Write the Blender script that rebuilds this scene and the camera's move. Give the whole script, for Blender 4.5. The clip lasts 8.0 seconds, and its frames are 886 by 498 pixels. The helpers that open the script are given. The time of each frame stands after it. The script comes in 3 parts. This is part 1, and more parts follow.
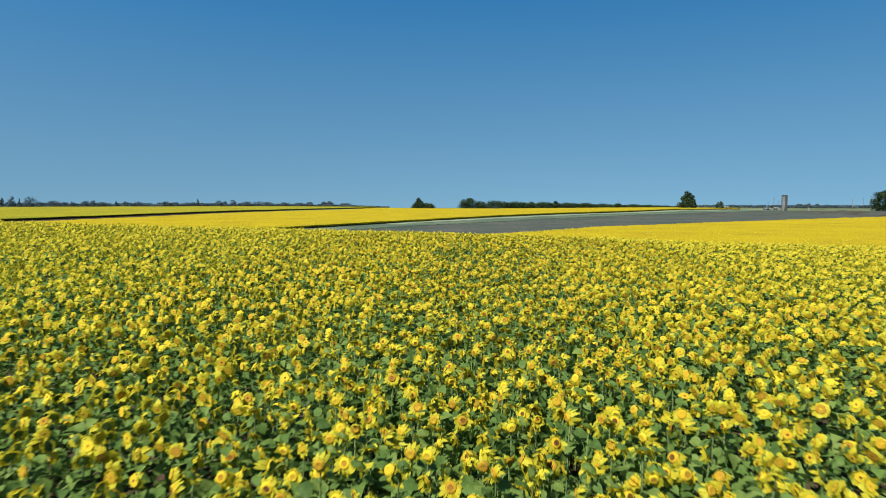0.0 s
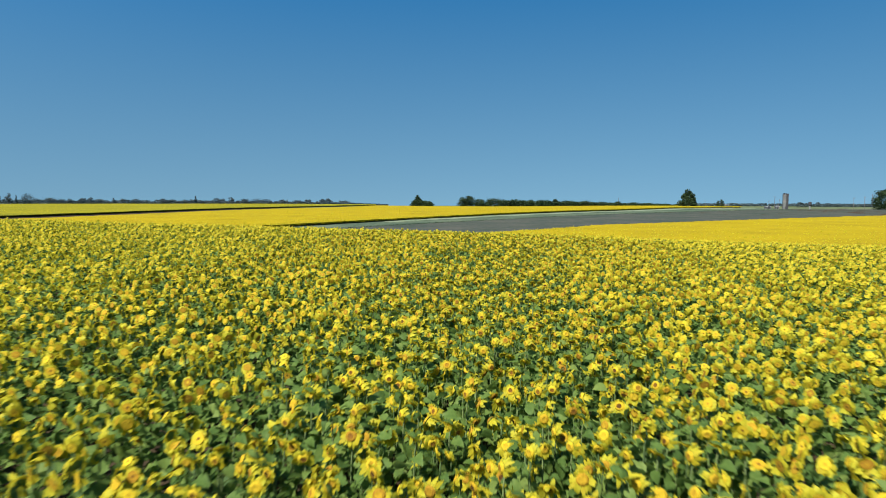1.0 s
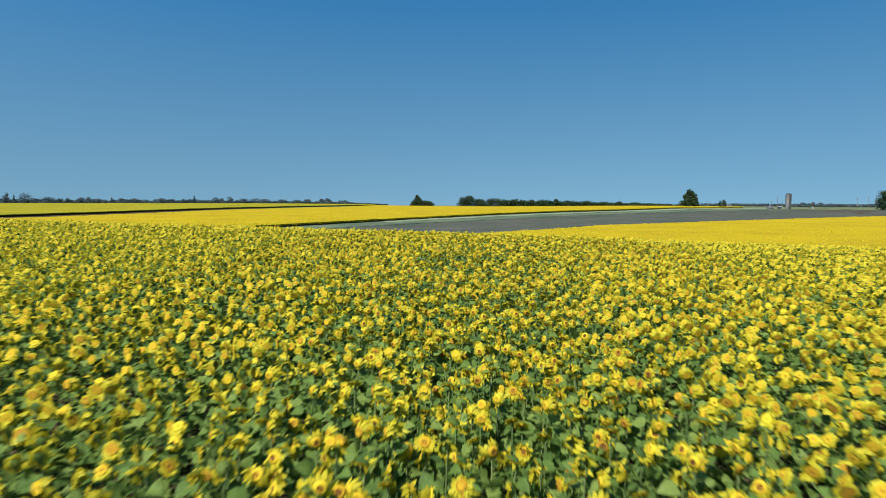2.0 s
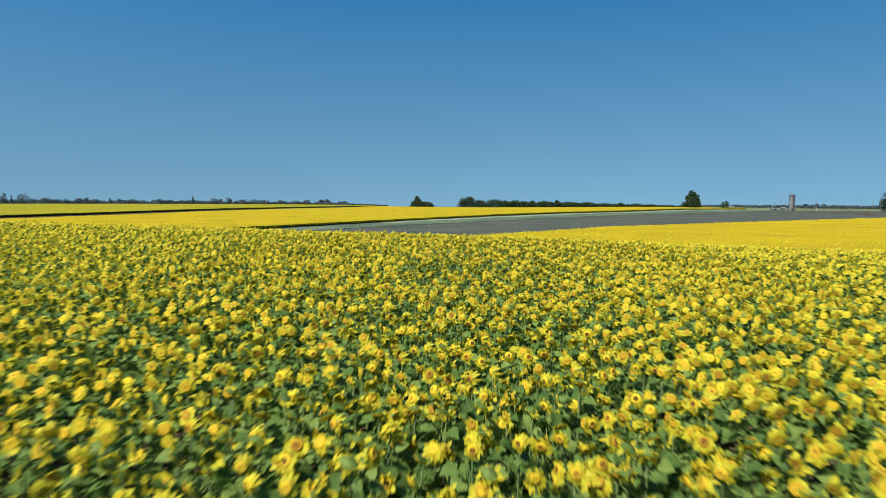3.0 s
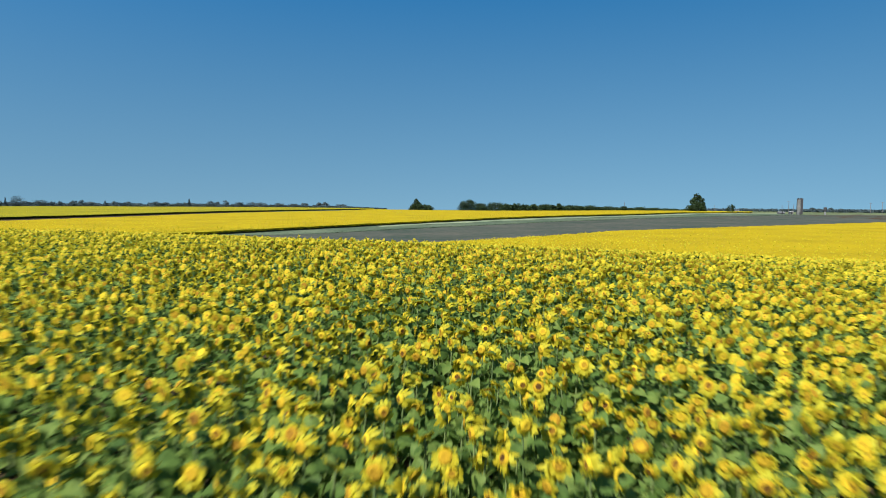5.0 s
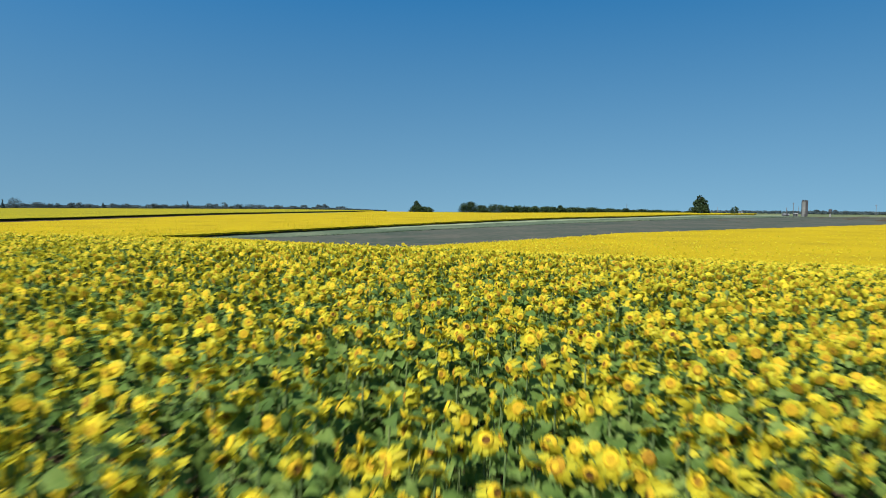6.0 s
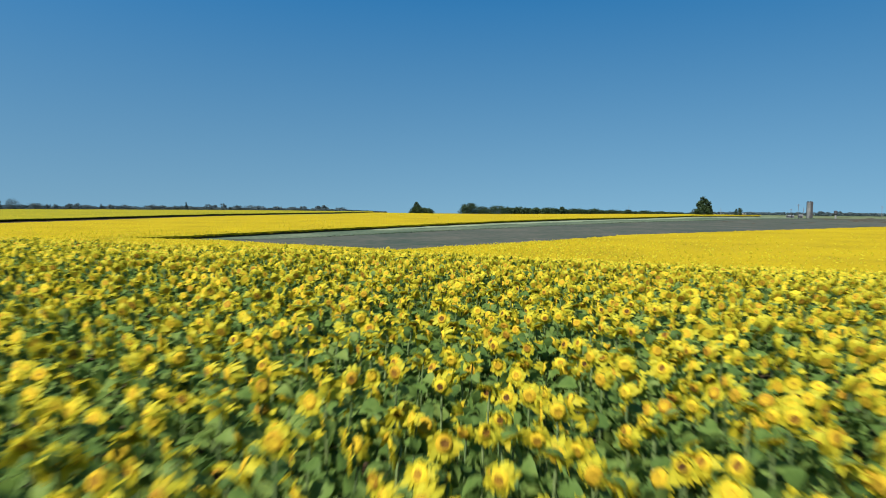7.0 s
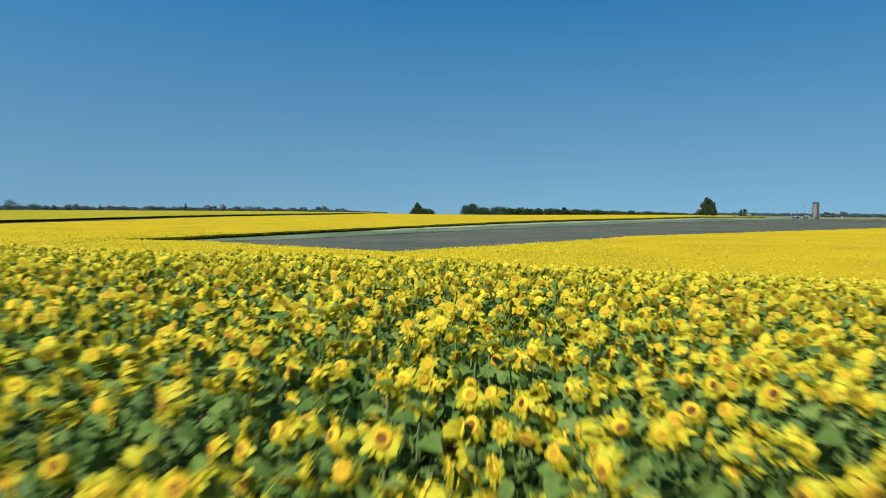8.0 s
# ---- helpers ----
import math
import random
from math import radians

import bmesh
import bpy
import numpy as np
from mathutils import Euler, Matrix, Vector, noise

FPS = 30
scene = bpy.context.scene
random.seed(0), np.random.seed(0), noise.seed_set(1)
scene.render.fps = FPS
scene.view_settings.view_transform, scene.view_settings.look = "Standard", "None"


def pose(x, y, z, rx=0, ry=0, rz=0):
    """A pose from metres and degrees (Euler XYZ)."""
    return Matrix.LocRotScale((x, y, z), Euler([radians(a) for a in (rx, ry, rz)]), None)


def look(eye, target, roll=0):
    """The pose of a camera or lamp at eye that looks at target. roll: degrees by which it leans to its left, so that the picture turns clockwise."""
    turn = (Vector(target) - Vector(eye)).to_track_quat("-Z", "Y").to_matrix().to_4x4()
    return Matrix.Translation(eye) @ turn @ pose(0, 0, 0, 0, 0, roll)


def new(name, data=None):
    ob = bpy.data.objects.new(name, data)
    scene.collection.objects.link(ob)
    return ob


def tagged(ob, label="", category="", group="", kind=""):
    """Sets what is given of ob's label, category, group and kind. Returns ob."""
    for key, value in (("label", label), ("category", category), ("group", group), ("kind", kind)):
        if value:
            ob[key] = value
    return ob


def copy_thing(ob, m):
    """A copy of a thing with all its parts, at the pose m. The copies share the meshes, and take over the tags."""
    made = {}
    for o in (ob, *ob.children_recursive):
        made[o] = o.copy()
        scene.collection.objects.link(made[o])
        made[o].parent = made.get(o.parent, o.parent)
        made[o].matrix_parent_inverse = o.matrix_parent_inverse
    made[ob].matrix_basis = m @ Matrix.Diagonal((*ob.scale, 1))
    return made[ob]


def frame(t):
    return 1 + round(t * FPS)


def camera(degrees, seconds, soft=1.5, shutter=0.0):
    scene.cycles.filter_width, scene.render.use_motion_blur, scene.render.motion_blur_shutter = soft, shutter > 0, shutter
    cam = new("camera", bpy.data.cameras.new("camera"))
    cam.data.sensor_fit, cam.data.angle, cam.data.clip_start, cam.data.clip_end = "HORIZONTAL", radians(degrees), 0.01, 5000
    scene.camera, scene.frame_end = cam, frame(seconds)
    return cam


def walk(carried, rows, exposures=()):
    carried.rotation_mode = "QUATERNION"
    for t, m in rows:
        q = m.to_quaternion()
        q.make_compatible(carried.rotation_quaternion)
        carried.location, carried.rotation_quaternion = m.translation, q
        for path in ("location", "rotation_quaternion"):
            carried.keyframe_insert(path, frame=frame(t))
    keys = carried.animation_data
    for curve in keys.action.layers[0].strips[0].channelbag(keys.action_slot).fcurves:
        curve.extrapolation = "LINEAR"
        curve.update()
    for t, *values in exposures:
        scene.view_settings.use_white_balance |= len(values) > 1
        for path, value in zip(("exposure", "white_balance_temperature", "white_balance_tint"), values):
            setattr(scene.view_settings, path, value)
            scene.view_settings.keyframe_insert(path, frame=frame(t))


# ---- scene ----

# camera: a drone gliding low over the crop, sinking slowly
ROWS = [
    (0.0, 0.000, -0.063, 4.499, 86.045, -0.154, 0.002),
    (0.5, 0.116, 1.213, 4.471, 85.919, -0.235, -0.046),
    (1.0, 0.238, 2.793, 4.428, 85.853, -0.271, -0.063),
    (1.5, 0.359, 4.560, 4.370, 85.844, -0.293, -0.049),
    (2.0, 0.509, 6.553, 4.316, 85.850, -0.339, -0.034),
    (2.5, 0.662, 8.700, 4.260, 85.887, -0.371, -0.014),
    (3.0, 0.832, 10.991, 4.202, 85.953, -0.395, 0.004),
    (3.5, 0.986, 13.384, 4.153, 86.022, -0.430, 0.022),
    (4.0, 1.170, 15.857, 4.095, 86.078, -0.460, 0.039),
    (4.5, 1.352, 18.419, 4.030, 86.163, -0.482, 0.043),
    (5.0, 1.528, 21.051, 3.976, 86.263, -0.493, 0.066),
    (5.5, 1.707, 23.681, 3.910, 86.355, -0.506, 0.090),
    (6.0, 1.882, 26.362, 3.837, 86.456, -0.498, 0.134),
    (6.5, 2.064, 28.958, 3.758, 86.534, -0.520, 0.168),
    (7.0, 2.230, 31.573, 3.673, 86.592, -0.536, 0.210),
    (7.5, 2.404, 34.230, 3.582, 86.657, -0.554, 0.282),
    (8.0, 2.571, 36.827, 3.500, 86.687, -0.537, 0.346),
]
cam = camera(70, 8.0, soft=0.95, shutter=0.6)
walk(cam, [(t, pose(x, y, z, rx, ry, rz)) for t, x, y, z, rx, ry, rz in ROWS])

# ---- light ----
SUN_EL, SUN_AZ = radians(50), radians(-142)      # azimuth clockwise from +Y
world = bpy.data.worlds.new("world")
scene.world = world
world.use_nodes = True
wn, wl = world.node_tree.nodes, world.node_tree.links
sky = wn.new("ShaderNodeTexSky")
sky.sky_type, sky.sun_disc = "NISHITA", False
sky.sun_elevation, sky.sun_rotation = SUN_EL, SUN_AZ
sky.air_density, sky.dust_density, sky.ozone_density, sky.altitude = 1.0, 0.7, 5.0, 0.0
co, up, hs = wn.new("ShaderNodeTexCoord"), wn.new("ShaderNodeVectorMath"), wn.new("ShaderNodeHueSaturation")
up.operation = "MULTIPLY_ADD"
up.inputs[1].default_value, up.inputs[2].default_value = (1, 1, 1.05), (0, 0, 0.25)       # a clear, deep sky right down to the skyline
wl.new(co.outputs["Generated"], up.inputs[0])
wl.new(up.outputs[0], sky.inputs["Vector"])
split, haze = wn.new("ShaderNodeSeparateXYZ"), wn.new("ShaderNodeMapRange")
haze.inputs["From Min"].default_value, haze.inputs["From Max"].default_value = 0.0, 0.4       # paler through the summer haze low down
haze.inputs["To Min"].default_value, haze.inputs["To Max"].default_value = 0.98, 1.36
wl.new(co.outputs["Generated"], split.inputs[0])
wl.new(split.outputs["Z"], haze.inputs["Value"])
wl.new(haze.outputs[0], hs.inputs["Saturation"])
tint = wn.new("ShaderNodeMapRange")
tint.inputs["From Max"].default_value, tint.inputs["To Min"].default_value, tint.inputs["To Max"].default_value = 0.4, 0.470, 0.492
wl.new(split.outputs["Z"], tint.inputs["Value"])
wl.new(tint.outputs[0], hs.inputs["Hue"])
dim = wn.new("ShaderNodeMapRange")
dim.inputs["From Max"].default_value, dim.inputs["To Min"].default_value = 0.3, 0.74
wl.new(split.outputs["Z"], dim.inputs["Value"])
wl.new(dim.outputs[0], hs.inputs["Value"])
wl.new(sky.outputs[0], hs.inputs["Color"])
wl.new(hs.outputs[0], wn["Background"].inputs[0])
wn["Background"].inputs[1].default_value = 0.089
sun = new("sun", bpy.data.lights.new("sun", "SUN"))
sun.data.energy, sun.data.angle, sun.data.color = 5.0, radians(0.5), (1.0, 0.98, 0.94)
to_sun = Vector((math.sin(SUN_AZ) * math.cos(SUN_EL), math.cos(SUN_AZ) * math.cos(SUN_EL), math.sin(SUN_EL)))
sun.matrix_world = look(to_sun * 50, (0, 0, 0))
scene.view_settings.exposure = 0.86

# ---- materials ----


def material(name, rough=0.6, metal=0.0, thin=0.0):
    """A node material; returns it with its node tree, shader and a small node adder."""
    m = bpy.data.materials.new(name)
    m.use_nodes = True
    nt = m.node_tree
    sh = nt.nodes["Principled BSDF"]
    sh.inputs["Roughness"].default_value, sh.inputs["Metallic"].default_value = rough, metal

    def add(kind, **sets):
        n = nt.nodes.new(kind)
        for k, v in sets.items():
            n.inputs[k.replace("_", " ")].default_value = v
        return n
    return m, nt.links, sh, add


def ramp(add, stops):
    n = add("ShaderNodeValToRGB")
    e = n.color_ramp.elements
    while len(e) < len(stops):
        e.new(0.5)
    for el, (pos, col) in zip(e, stops):
        el.position, el.color = pos, (*col, 1)
    return n


def translucent(m, links, sh, add, colour_socket, share):
    """Lets light through a thin blade."""
    tr, mix = add("ShaderNodeBsdfTranslucent"), add("ShaderNodeMixShader", Fac=share)
    links.new(colour_socket, tr.inputs["Color"])
    links.new(sh.outputs[0], mix.inputs[1])
    links.new(tr.outputs[0], mix.inputs[2])
    links.new(mix.outputs[0], m.node_tree.nodes["Material Output"].inputs[0])


def varied(name, stops, rough=0.6, scale=8.0, detail=4.0, island=True, thin=0.0, bump=0.0, mixing=0.5, spec=0.5):
    """Colour from noise at real size mixed with a random value for each piece, with optional bump."""
    m, links, sh, add = material(name, rough)
    sh.inputs["Specular IOR Level"].default_value = spec
    pos = add("ShaderNodeNewGeometry")
    noise_n = add("ShaderNodeTexNoise", Scale=scale, Detail=detail)
    links.new(pos.outputs["Position"], noise_n.inputs["Vector"])
    rnd = add("ShaderNodeMath")
    rnd.operation = "ADD"
    info = add("ShaderNodeObjectInfo")
    links.new(info.outputs["Random"], rnd.inputs[0])
    links.new(pos.outputs["Random Per Island"], rnd.inputs[1])
    fr = add("ShaderNodeMath")
    fr.operation = "FRACT"
    links.new(rnd.outputs[0], fr.inputs[0])
    mix = add("ShaderNodeMix", Factor=mixing if island else 0.0)
    links.new(noise_n.outputs[0], mix.inputs["A"])
    links.new(fr.outputs[0], mix.inputs["B"])
    col = ramp(add, stops)
    links.new(mix.outputs[0], col.inputs[0])
    links.new(col.outputs[0], sh.inputs["Base Color"])
    if bump:
        b = add("ShaderNodeBump", Strength=bump, Distance=0.02)
        links.new(noise_n.outputs[0], b.inputs["Height"])
        links.new(b.outputs[0], sh.inputs["Normal"])
    if thin:
        translucent(m, links, sh, add, col.outputs[0], thin)
    return m


def layered(name, big, small, stops, rough=0.9, bump=0.4, dist=0.1, spec=0.2):
    """Ground-like surface: broad patches and fine grain together."""
    m, links, sh, add = material(name, rough)
    sh.inputs["Specular IOR Level"].default_value = spec
    pos = add("ShaderNodeNewGeometry")
    n1, n2 = add("ShaderNodeTexNoise", Scale=big, Detail=3.0), add("ShaderNodeTexNoise", Scale=small, Detail=5.0)
    mix = add("ShaderNodeMix", Factor=0.5)
    for n, k in ((n1, "A"), (n2, "B")):
        links.new(pos.outputs["Position"], n.inputs["Vector"])
        links.new(n.outputs[0], mix.inputs[k])
    col = ramp(add, stops)
    links.new(mix.outputs[0], col.inputs[0])
    links.new(col.outputs[0], sh.inputs["Base Color"])
    b = add("ShaderNodeBump", Strength=bump, Distance=dist)
    links.new(n2.outputs[0], b.inputs["Height"])
    links.new(b.outputs[0], sh.inputs["Normal"])
    return m


PETAL = varied("petal", [(0.1, (0.43, 0.315, 0.014)), (0.42, (0.545, 0.468, 0.028)), (0.85, (0.59, 0.55, 0.046))], 0.55, 14, thin=0.5, spec=0.12)
DISC = varied("disc_florets", [(0.15, (0.22, 0.11, 0.012)), (0.4, (0.40, 0.25, 0.014)), (0.8, (0.52, 0.38, 0.02))], 0.9, 60, 3, bump=0.6, mixing=0.6, spec=0.1)
CORE = varied("disc_centre", [(0.12, (0.06, 0.028, 0.010)), (0.35, (0.18, 0.085, 0.012)), (0.55, (0.34, 0.20, 0.014)), (0.85, (0.44, 0.30, 0.018))], 0.95, 70, 3, bump=0.6, mixing=0.75, spec=0.1)
LEAF = varied("sunflower_leaf", [(0.22, (0.066, 0.122, 0.028)), (0.5, (0.126, 0.206, 0.043)), (0.78, (0.215, 0.288, 0.066))], 0.55, 16, thin=0.5, bump=0.6, spec=0.14)
STEM = varied("stem", [(0.3, (0.06, 0.10, 0.025)), (0.7, (0.13, 0.17, 0.05))], 0.7, 20, bump=0.3)
SOIL = layered("soil", 0.3, 9.0, [(0.3, (0.028, 0.019, 0.011)), (0.5, (0.052, 0.036, 0.021)), (0.7, (0.085, 0.062, 0.038))], bump=0.7, spec=0.05)
MEADOW = layered("meadow", 0.02, 1.2, [(0.3, (0.05, 0.075, 0.03)), (0.5, (0.09, 0.11, 0.045)), (0.7, (0.15, 0.15, 0.07))])
PLOUGHED = layered("ploughed_soil", 0.05, 0.45, [(0.36, (0.032, 0.048, 0.034)), (0.46, (0.050, 0.058, 0.043)), (0.54, (0.063, 0.066, 0.050)), (0.66, (0.086, 0.081, 0.061))], spec=0.05)
YOUNG = layered("young_crop", 0.04, 0.8, [(0.36, (0.036, 0.060, 0.036)), (0.48, (0.062, 0.086, 0.052)), (0.64, (0.12, 0.14, 0.085))], spec=0.05)
CANOPY = layered("flower_canopy", 0.06, 2.2, [(0.34, (0.21, 0.16, 0.009)), (0.44, (0.285, 0.208, 0.008)), (0.6, (0.335, 0.247, 0.008)), (0.75, (0.385, 0.29, 0.011))], bump=0.7, dist=0.3, spec=0.03)
LIME_CANOPY = layered("greenish_flower_canopy", 0.03, 1.6, [(0.34, (0.14, 0.133, 0.012)), (0.5, (0.205, 0.183, 0.011)), (0.7, (0.27, 0.226, 0.012))], bump=0.7, dist=0.3, spec=0.03)
LEAFY = layered("leafy_canopy", 0.9, 4.2, [(0.40, (0.020, 0.034, 0.008)), (0.50, (0.036, 0.056, 0.012)), (0.57, (0.058, 0.080, 0.016)), (0.62, (0.26, 0.22, 0.02))], bump=0.8, dist=0.3)
# darker than STEM: the deep shade between the stalks is put into this colour
STALKS = varied("shade_dark_stalks", [(0.3, (0.026, 0.027, 0.010)), (0.7, (0.07, 0.062, 0.022))], 0.8, 3, bump=0.5)
CROWN = varied("tree_leaves", [(0.2, (0.012, 0.024, 0.010)), (0.5, (0.022, 0.040, 0.015)), (0.8, (0.040, 0.062, 0.022))], 0.6, 0.7, thin=0.15, spec=0.1)
# leaf green made paler and bluer: the haze of distance is mixed into the colour
HAZY_WOODS = varied("hazy_far_leaves", [(0.2, (0.032, 0.053, 0.058)), (0.5, (0.050, 0.074, 0.078)), (0.8, (0.072, 0.098, 0.096))], 0.7, 0.4, thin=0.1, spec=0.2)
BARK = varied("bark", [(0.3, (0.05, 0.038, 0.028)), (0.7, (0.12, 0.09, 0.065))], 0.9, 6, bump=0.8)
CONCRETE = layered("weathered_concrete", 0.5, 5.0, [(0.3, (0.080, 0.084, 0.078)), (0.5, (0.125, 0.128, 0.118)), (0.7, (0.19, 0.19, 0.178))], bump=0.2)
RUST = varied("dark_metal", [(0.3, (0.022, 0.022, 0.022)), (0.7, (0.055, 0.052, 0.05))], 0.6, 3, bump=0.2)
WOOD = varied("grey_pole_wood", [(0.3, (0.09, 0.08, 0.07)), (0.7, (0.17, 0.15, 0.13))], 0.85, 7, bump=0.4)
WHITEWASH = layered("whitewash", 0.4, 6.0, [(0.3, (0.15, 0.155, 0.145)), (0.5, (0.22, 0.225, 0.21)), (0.7, (0.32, 0.325, 0.31))], bump=0.2)
ROOFING = varied("roof_sheet", [(0.3, (0.11, 0.115, 0.115)), (0.7, (0.2, 0.2, 0.195))], 0.6, 3, bump=0.2)

# ---- the lie of the land ----
TILT, FALL, LOW = 0.01396, 0.01746, -5.2


def smooth(a):
    a = np.clip(a, 0, 1)
    return a * a * (3 - 2 * a)


def land(x, y):
    """Height of the ground: a swell under the near crop, a dip behind its crest, then a long slope up to the skyline."""
    x, y = np.asarray(x, float), np.asarray(y, float)
    crest = 45 - 0.12 * np.clip(x, -120, 0) - 0.26 * np.clip(x, 0, 70)
    near = -FALL * np.clip(x, -90, 90)
    w = smooth((y - crest) / 70)
    base = near * (1 - w) + (LOW - 0.0052 * np.clip(-x, 0, 400)) * w + TILT * np.clip(y, -60, 600)
    drop = np.clip((y - 600) / 100, 0, None) ** 2 * 2
    side = np.clip((np.abs(x) - 420) / 100, 0, None) ** 2
    lean = np.interp(x, (-220, -150, -95, -70, 0, 45, 90), (-0.1, -0.45, -1.0, -1.05, -0.35, 0.3, 0.4))       # the dip lies lower to the west
    base = base - 1.15 * np.exp(-((x - 10) / 95) ** 2) * smooth((y - 330) / 130)       # the skyline sags in the middle
    base = base + lean * w * (1 - 0.7 * smooth((y - 190) / 200))
    return base - np.minimum(drop + side, 45) + 0.05 * np.sin(x * 0.31 + 1) * np.sin(y * 0.23)


def ground_z(x, y):
    return float(land(x, y))


# ---- building helpers ----


def part(name, bm, mat, parent=None, label="", smooth_faces=False):
    """Links a bmesh as one mesh object, under a thing or a part."""
    me = bpy.data.meshes.new(name)
    if smooth_faces:
        for f in bm.faces:
            f.smooth = True
    bm.to_mesh(me)
    bm.free()
    me.materials.append(mat)
    ob = new(name, me)
    ob.parent = parent
    return tagged(ob, label)


def thing(name, x, y, label, category, group="", z=None, turn=0.0):
    ob = new(name)
    ob.matrix_basis = pose(x, y, ground_z(x, y) if z is None else z, 0, 0, turn)
    return tagged(ob, label, category, group)


def box(bm, x0, y0, z0, x1, y1, z1, bevel=0.0):
    r = bmesh.ops.create_cube(bm, size=1, matrix=Matrix.LocRotScale(((x0 + x1) / 2, (y0 + y1) / 2, (z0 + z1) / 2), None, (x1 - x0, y1 - y0, z1 - z0)))
    if bevel:
        bmesh.ops.bevel(bm, geom=list({e for v in r["verts"] for e in v.link_edges}), offset=bevel, segments=2, affect="EDGES")
    return bm


def rod(bm, a, b, r0, r1, seg=8):
    a, b = Vector(a), Vector(b)
    m = Matrix.Translation((a + b) / 2) @ (b - a).to_track_quat("Z", "Y").to_matrix().to_4x4()
    bmesh.ops.create_cone(bm, cap_ends=True, segments=seg, radius1=r0, radius2=r1, depth=(b - a).length, matrix=m)
    return bm


def tri_mesh(name, verts, tris, mats, mat_index=None, rounded=False):
    """A triangle mesh from arrays."""
    me = bpy.data.meshes.new(name)
    n = len(tris)
    me.vertices.add(len(verts))
    me.vertices.foreach_set("co", np.ascontiguousarray(verts, dtype=np.float32).ravel())
    me.loops.add(n * 3)
    me.loops.foreach_set("vertex_index", np.ascontiguousarray(tris, dtype=np.int32).ravel())
    me.polygons.add(n)
    me.polygons.foreach_set("loop_start", np.arange(0, n * 3, 3, dtype=np.int32))
    me.polygons.foreach_set("loop_total", np.full(n, 3, dtype=np.int32))
    for m in mats:
        me.materials.append(m)
    if mat_index is not None:
        me.polygons.foreach_set("material_index", np.ascontiguousarray(mat_index, dtype=np.int32))
    if rounded:
        me.polygons.foreach_set("use_smooth", np.ones(n, dtype=bool))
    me.update(calc_edges=True)
    return me


def sheet(name, poly_fn, us, vs, mat, label, category, lift=0.0, kind="structure", wobble=0.0):
    """A sheet draped on the land: poly_fn(u, v) gives x and y."""
    U, V = np.meshgrid(us, vs)
    X, Y = poly_fn(U, V)
    Z = land(X, Y) + lift
    if wobble:
        Z = Z + wobble * (rng.random(Z.shape) - 0.5)
    nu, nv = len(us), len(vs)
    i = np.arange(nu * nv).reshape(nv, nu)
    a, b, c, d = i[:-1, :-1].ravel(), i[:-1, 1:].ravel(), i[1:, 1:].ravel(), i[1:, :-1].ravel()
    tris = np.concatenate([np.stack([a, b, c], 1), np.stack([a, c, d], 1)])
    me = tri_mesh(name, np.stack([X.ravel(), Y.ravel(), Z.ravel()], 1), tris, [mat])
    me.polygons.foreach_set("use_smooth", np.ones(len(tris), dtype=bool))
    return tagged(new(name, me), label, category, kind=kind)


rng = np.random.default_rng(7)


def spread(lo, hi, step, grow=1.25):
    """Even steps from lo to hi, then growing steps out to the horizon."""
    mid = np.arange(lo, hi + step, step)
    out, s, far = [], step, hi
    while far < 4600:
        s *= grow
        far += s
        out.append(far - hi)
    out = np.array(out)
    return np.concatenate([(lo - out)[::-1], mid, mid[-1] + out])


# ---- ground ----
sheet("ground", lambda u, v: (u, v), spread(-130, 170, 3), spread(-10, 260, 3), SOIL, "dark dry soil under the crops", "ground")

# field edges in plan (x, y), each from its hidden near end to the far end
NEAR_EDGE = np.array([(-69, 173), (-45, 164), (-6, 133), (15, 150), (46, 177), (88, 205), (140, 241), (215, 290)], float)
FRONT = np.array([(-70.5, 174.5), (-62, 184), (-48, 203), (-20, 238), (17, 282), (75, 352), (170, 462), (228, 487)], float)      # front of the crop across the dip
STRIP = np.array([(-70, 174), (-52, 182), (-34, 190), (-14, 213), (14, 236), (88, 315), (165, 392), (243, 444)], float)     # far side of the bare soil
GAP = np.array([(-236, 178), (-204, 232), (-180, 272), (-162, 328), (-138, 418), (-80, 545), (-60, 580)], float)                             # track between the two far crops


FRONT_ALL = np.vstack([FRONT[:-1], [(250, 492)]])


def along(line, u):
    """The point at share u of a broken line, by its points in turn."""
    k = np.linspace(0, 1, len(line))
    return np.interp(u, k, line[:, 0]), np.interp(u, k, line[:, 1])


def between(a, b):
    def fn(u, v):
        ax, ay = along(a, u)
        bx, by = along(b, u)
        return ax * (1 - v) + bx * v, ay * (1 - v) + by * v
    return fn


us = np.linspace(0, 1, 90)
sheet("fallow_field", between(NEAR_EDGE, STRIP), us, np.linspace(0, 1.05, 32), PLOUGHED, "grey-brown bare soil of a fallow field", "field", 0.05, wobble=0.07)
sheet("young_crop_strip", between(STRIP, FRONT_ALL), us, np.linspace(0, 1, 14), YOUNG, "pale green strip of young crop", "field", 0.12, wobble=0.05)
DRY_GRASS = layered("dry_grass", 0.06, 0.7, [(0.36, (0.09, 0.125, 0.07)), (0.5, (0.16, 0.19, 0.11)), (0.64, (0.25, 0.26, 0.16))], spec=0.05)
edge = between(STRIP, FRONT_ALL)
sheet("grass_margin", edge, np.linspace(0.42, 1, 60), np.linspace(0.62, 0.985, 6), DRY_GRASS, "pale dry grass margin along the crop edge", "grass", 0.2, wobble=0.12)
RIGHT_A = np.array([(140, 241), (215, 290), (300, 350), (420, 430)], float)
RIGHT_B = np.array([(150, 374), (192, 408), (243, 443), (420, 520)], float)
